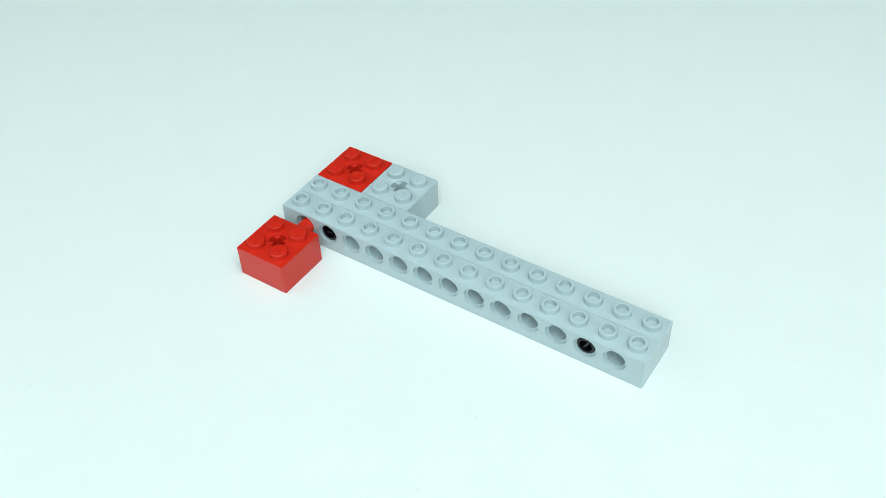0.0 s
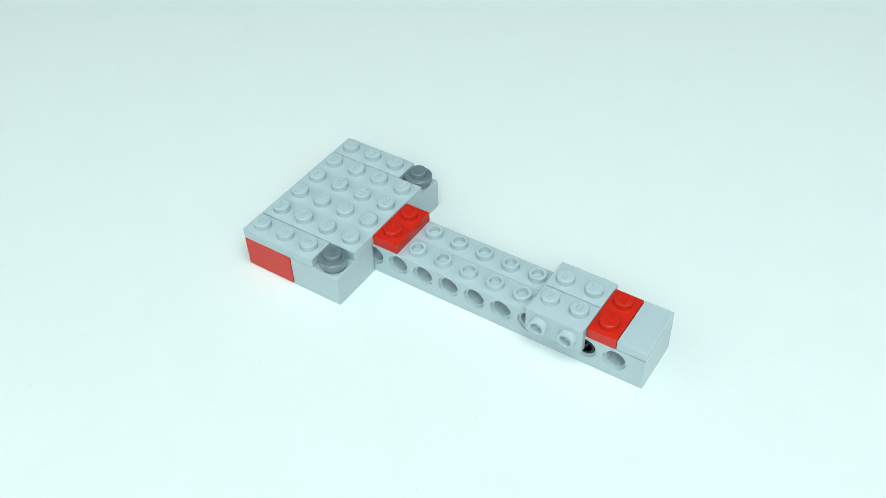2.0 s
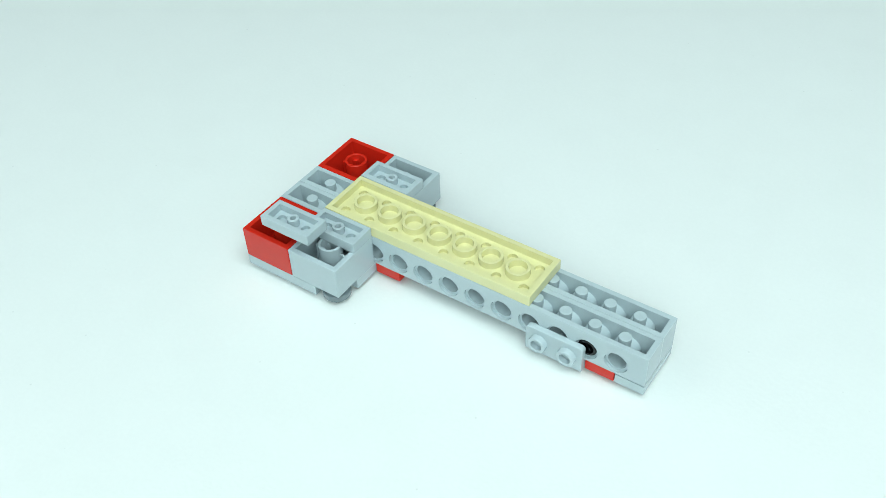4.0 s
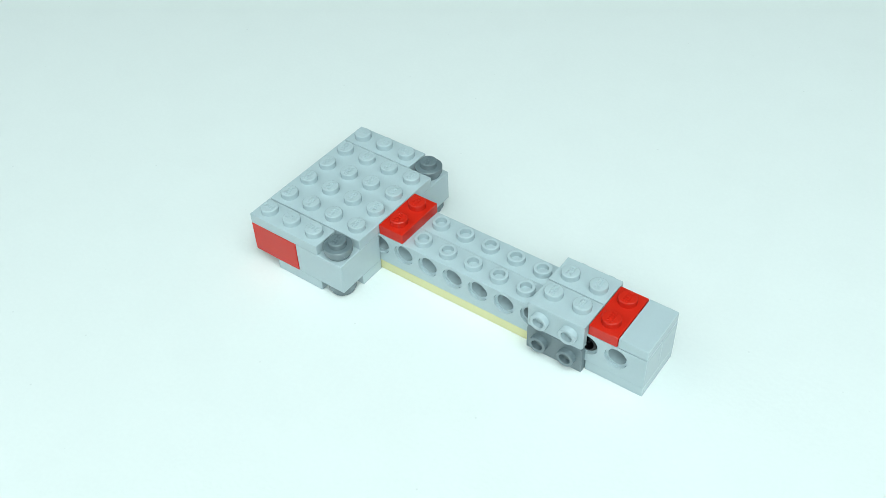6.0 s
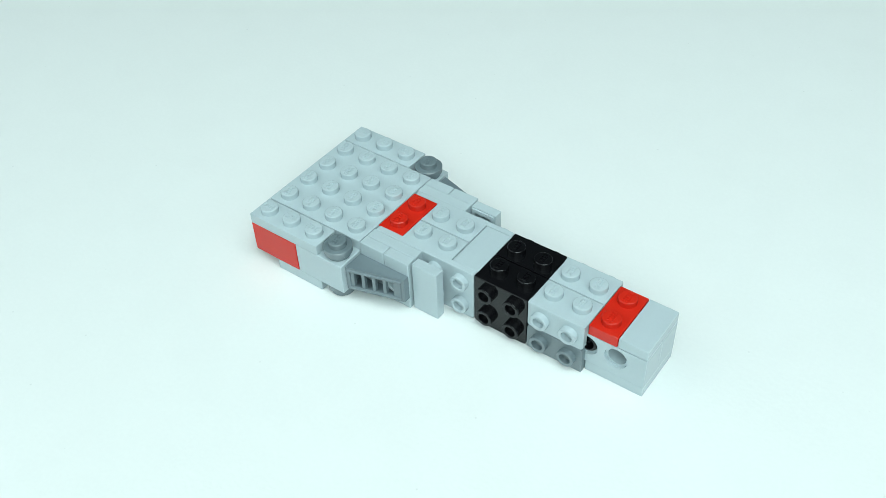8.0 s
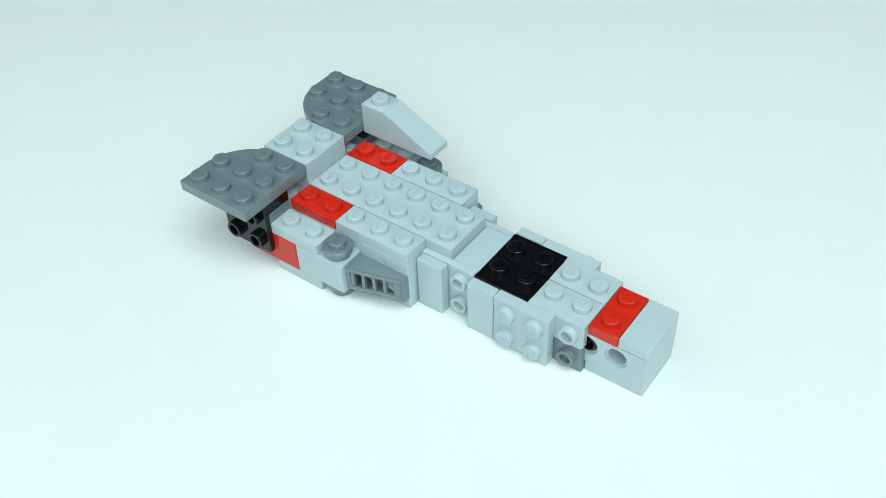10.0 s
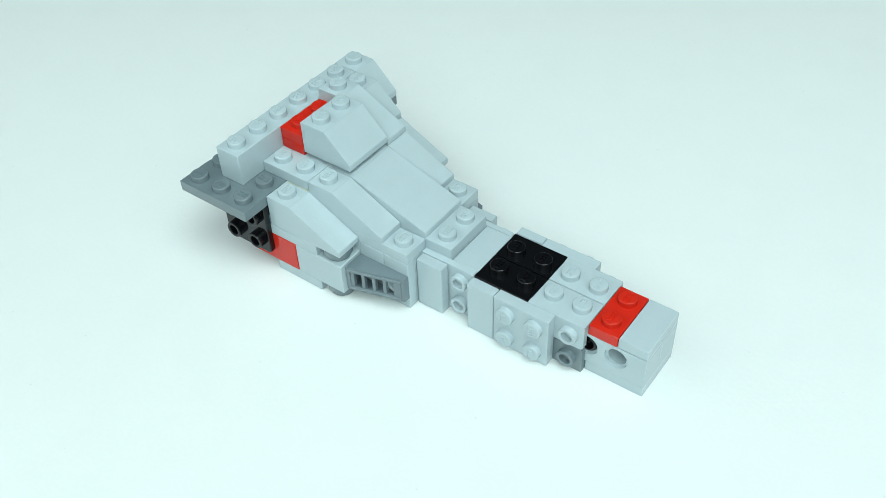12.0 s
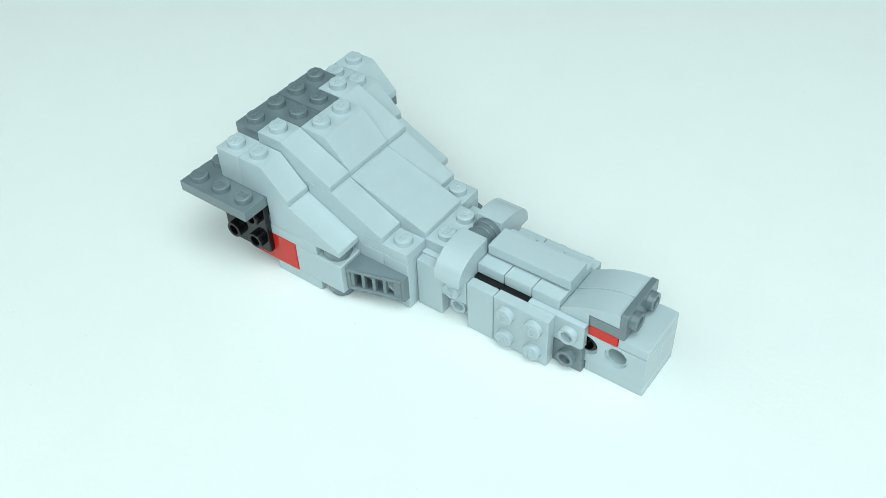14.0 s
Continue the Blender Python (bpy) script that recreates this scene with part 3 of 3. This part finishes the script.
add(bracket(DARK, 2, 1, "under the beam", "lower brackets", True), 2, 1, 10, 1, -1, 5.0, LOW, (0, 0, 180))
add(toy_plate(2, 2, LIGHT, "under the beams' tip"), 2, 2, 12, 0, -1, 5.2, LOW, rest=0.07)
# flanks of the neck
add(bracket(LIGHT, 4, 2, "on the beam", "wide brackets"), 2, 1, 5, 1, 3, 6.8, (0, 0.5, 1.5, 0, 0, 0), (0, 0, 180))
add(bracket(LIGHT, 4, 2, "on the beam", "wide brackets"), 2, 1, 5, 0, 3, 7.0)
add(toy_tile(1, 2, LIGHT, "between the brackets"), 1, 2, 7.02, 0, 3, 7.1, (0, 0.5, 1.5, 0, 0, 0))
add(bracket(BLACK, 2, 2, "on the beam", "black brackets"), 2, 1, 8, 1, 3, 7.2, (0, 0.5, 1.0, 0, 0, 0), (0, 0, 180))
add(bracket(BLACK, 2, 2, "on the beam", "black brackets"), 2, 1, 8, 0, 3, 7.4)
OUT = (0, 2.2, 0, 0, 0, 0)
IN = (0, -2.3, 0, 0, 0, 0)
for front, away in ((True, IN), (False, OUT)):
    side(toy_plate(2, 2, LIGHT, "on a bracket face", "flank plates"), 2, 0.2, 4, -1, 7.5, front, away)
    side(jumper_plate(LIGHT, "y", "on the flank plate", "flank jumpers"), 1, 0.6, 4, -1, 7.6, front, away)
    side(jumper_plate(LIGHT, "y", "on the flank plate", "flank jumpers"), 1, 0.6, 5, -1, 7.8, front)
    side(grille_slope("on the flank"), 2, 1.0, 4, 0.25, 7.9, front, tall=1)
    side(toy_tile(1, 2, LIGHT, "on a bracket face", "flank tiles"), 1, 0.2, 6.03, -1, 8.0, front, away)
    side(toy_tile(1, 2, LIGHT, "on black bracket face", "flank tiles"), 1, 0.2, 8, -1, 8.2, front)
    side(toy_plate(2, 2, LIGHT, "on two bracket faces", "flank plates"), 2, 0.2, 9, -1, 8.4, front, away)
# the upper body
add(toy_plate(6, 2, LIGHT, "along the body"), 6, 2, 1, 0, 4, 8.6, UP)
add(toy_plate(3, 1, LIGHT, "along the body's edge", "body plates"), 3, 1, 3, 2, 4, 8.7, UP)
add(toy_plate(3, 1, LIGHT, "along the body's edge", "body plates"), 3, 1, 3, -1, 4, 8.8, UP)
add(toy_plate(2, 1, RED, "on the head", "long red plates"), 2, 1, 1, 2, 4, 8.9, UP)
add(toy_plate(2, 1, RED, "on the head", "long red plates"), 2, 1, 1, -1, 4, 9.0, UP)
add(toy_plate(1, 2, LIGHT, "at the head's end", "riser plates"), 1, 2, 0, 0, 4, 9.1, UP)
add(toy_plate(1, 2, LIGHT, "at the head's end", "riser plates"), 1, 2, 0, 0, 5, 9.2, UP)
add(toy_plate(2, 1, DARK, "under the black bracket", "tail plates"), 2, 1, -1, 3, 4, 9.3, UP)
add(toy_plate(2, 1, DARK, "under the black bracket", "tail plates"), 2, 1, -1, -2, 4, 9.4, UP)
add(bracket(BLACK, 2, 2, "at the tail", "tail brackets"), 2, 1, -1, 3, 5, 9.5, UP, (0, 0, 180))
add(bracket(BLACK, 2, 2, "at the tail", "tail brackets"), 2, 1, -1, -2, 5, 9.6, UP)
add(toy_plate(2, 2, LIGHT, "between the wing plates"), 2, 2, -1, 0, 6, 9.7, UP)
add(wing_plate("spread from the tail", -1), 3, 3, -2, 2, 6, 9.8, UP)
add(wing_plate("spread from the tail", 1), 3, 3, -2, -3, 6, 9.9, UP)
add(slope(3, 1, "on the head's edge", "edge slopes"), 3, 1, 1, 3, 4, 10.0, UP)
add(toy_plate(1, 4, BLUE, "across the head"), 1, 4, 1, -1, 5, 10.2, UP)
add(toy_plate(1, 4, TAN, "on the blue plate"), 1, 4, 1, -1, 6, 10.4, (0, 0, 1.4, 0, 0, 0))
add(toy_plate(1, 6, LIGHT, "across the wing plates", "", None, 0, BRICK), 1, 6, -1, -2, 7, 10.6)
add(slope(2, 1, "at the wall's end", "short slopes"), 2, 1, -1, 4, 7, 10.7, (0, 1, 2, 0, 0, 0))
add(slope(2, 1, "against the wall", "short slopes"), 2, 1, 0, 3, 7, 10.8, (0.8, 0, 2.6, 0, 0, 0))
add(toy_plate(2, 4, LIGHT, "on the stacked plates"), 2, 4, 0, -1, 7, 11.0)
add(slope(3, 1, "beside the wide slope", "body slopes"), 3, 1, 2, 2, 5, 11.1, (1, 0, 2, 0, 0, 0))
add(slope(4, 2, "down the body", ""), 4, 2, 2, 0, 5, 11.2, (3, 0, 2.4, 0, 0, 0))
add(slope(3, 1, "beside the wide slope", "body slopes"), 3, 1, 2, -1, 5, 11.4)
add(slope(3, 1, "on the head's edge", "edge slopes"), 3, 1, 1, -1.986, 4, 11.5, (0.3, 0, 1.6, 0, 0, 0))
add(slope(3, 1, "on the upper plate", "upper slopes"), 3, 1, 0, 2, 8, 11.6, (1.2, 0, 2, 0, 0, 0))
add(toy_plate(1, 2, RED, "behind the top slope", "stacked red plates"), 1, 2, 0, 0, 8, 11.8)
add(toy_plate(1, 2, RED, "behind the top slope", "stacked red plates"), 1, 2, 0, 0, 9, 11.9, (0, 0, 2, 0, 0, 0))
add(slope(2, 2, "atop the body", ""), 2, 2, 1, 0, 8, 12.0, (0.2, -0.2, 1.6, 0, 0, 0))
add(slope(3, 1, "on the upper plate", "upper slopes"), 3, 1, 0, -1, 8, 12.2)
add(slope(2, 1, "against the wall", "short slopes"), 2, 1, 0, -2, 7, 12.3, (0.5, -1.2, 1.2, 0, 0, 0))
add(corner_plate("atop the wall", 1), 2, 2, -1, 1, 10, 12.4, (0, 0.5, 1.6, 0, 0, 0))
add(corner_plate("atop the wall", -1), 2, 2, -1, -1, 10, 12.6)
# the clasp and the nose
Z5 = 4 * PLATE
PIECES.append((curved_clip("clasped over the neck"), mpose(60, 11.2 + 6.4, Z5, 0, 0, 180), 12.7, (0, 0, 3, 0, 0, 0), 0.1))
PIECES.append((round_plate("between the curved bricks", "clasp discs"), mpose(60, 8, Z5 + 4, -90), 12.8, (0, -2, 0, 0, 0, 0), 0.1))
PIECES.append((round_plate("between the curved bricks", "clasp discs"), mpose(60, 8, Z5 + 4, 90), 13.1, (0, 0, 0, 0, 0, 0), 0.0))
PIECES.append((curved_clip("clasped over the neck"), mpose(60, 4.8 - 6.4, Z5), 13.0, (0, -2, 0, 0, 0, 0), 0.1))
add(jumper_plate(LIGHT, "y", "across the nose", "nose jumpers"), 1, 2, 8, 0, 4, 13.2, (0.5, 0, 2, 0, 0, 0))
add(jumper_plate(LIGHT, "y", "across the nose", "nose jumpers"), 1, 2, 9, 0, 4, 13.4, (0, 0, 1, 0, 0, 0))
add(jumper_plate(LIGHT, "y", "across the nose", "nose jumpers"), 1, 2, 10, 0, 4, 13.5, (0, 0, 1.3, 0, 0, 5))
add(bracket(DARK, 2, 1, "on the nose", "", True), 1, 2, 12, 0, 4, 13.6, (0, 0, 1, 0, 0, 0), (0, 0, 90))
add(curved_slope("leaning up to the dark bracket"), 2, 1, 11, 1, 4, 13.8)
add(curved_slope("leaning up to the dark bracket"), 2, 1, 11, 0, 4, 13.9, (0, -1, 1, 0, 0, 0))
add(toy_tile(3, 1, LIGHT, "along the nose"), 3, 1, 8, 0.5, 5, 14.0, (0.5, -0.1, 0.35, 0, -0.5, 0))

# ---- how the whole model lies: as built, turned over, and set back higher ----
FLIP = Matrix.Translation((0, 16 * MM, 0)) @ Matrix.Rotation(math.pi, 4, "X")
LIE_UP = Matrix()
LIE_OVER = mpose(1.55, -1.25, 14.5, 0, 0, -0.89) @ FLIP
LIE_BACK = mpose(1.146, 3.197, 3.2, 0, 0, -2.817)


def tumble(a, b, share):
    """A lie between two, lifted clear of the table."""
    turned = Matrix.Translation((0, 8 * MM, 7 * MM)) @ Matrix.Rotation(math.pi * share, 4, "X") @ Matrix.Translation((0, -8 * MM, -7 * MM))
    base = a if share < 1 else b
    return Matrix.Translation((0, 0, 0.03)) @ base @ turned


LIES = [(0.0, LIE_UP), (2.5, LIE_UP), (76 / 30, tumble(LIE_UP, LIE_OVER, 1 / 3)), (77 / 30, tumble(LIE_UP, LIE_OVER, 2 / 3)), (2.6, LIE_OVER),
        (5.7, LIE_OVER), (172 / 30, tumble(LIE_OVER, LIE_BACK, 1 / 3)), (173 / 30, tumble(LIE_OVER, LIE_BACK, 2 / 3)), (5.8, LIE_BACK), (14.0, LIE_BACK)]


def lie(t):
    return [m for s, m in LIES if s <= t + 0.001][-1]


def waiting(thing, m, n):
    """Where a piece waits on the table behind the camera, in rows, resting on its lowest point."""
    turn = m.to_3x3().to_4x4()
    low = min((turn @ ob.matrix_local @ Vector(c)).z for ob in thing.children for c in ob.bound_box)
    ahead, right = Vector((-0.57, 0.82, 0)), Vector((0.82, 0.57, 0))
    spot = Vector((EYE[0], EYE[1], 0)) - ahead * (0.16 + 0.06 * (n // 11)) + right * (0.06 * (n % 11) - 0.30)
    return Matrix.Translation((spot.x, spot.y, -low)) @ turn


def motions():
    n = 0
    for thing, m, t, hover, rest in PIECES:
        rows = []
        if t > 0:
            end = lie(t) @ m
            park = waiting(thing, end, n)
            n += 1
            rows += [(0.0, park), (t - 1 / 30, park)]
        first = max(t, 0.0)
        if any(hover) and rest:
            dx, dy, dz, rx, ry, rz = hover
            held = mpose(dx, dy, dz) @ lie(first) @ m @ mpose(0, 0, 0, rx, ry, rz)
            rows += [(first, held)]
            if t + rest - 1 / 30 > first:
                rows += [(t + rest - 1 / 30, held)]
            first = t + rest
        if first <= 14.0:
            rows += [(first, lie(first) @ m)]
            rows += [(s, g @ m) for s, g in LIES if s > first + 0.001]
        walk(thing, rows)


motions()
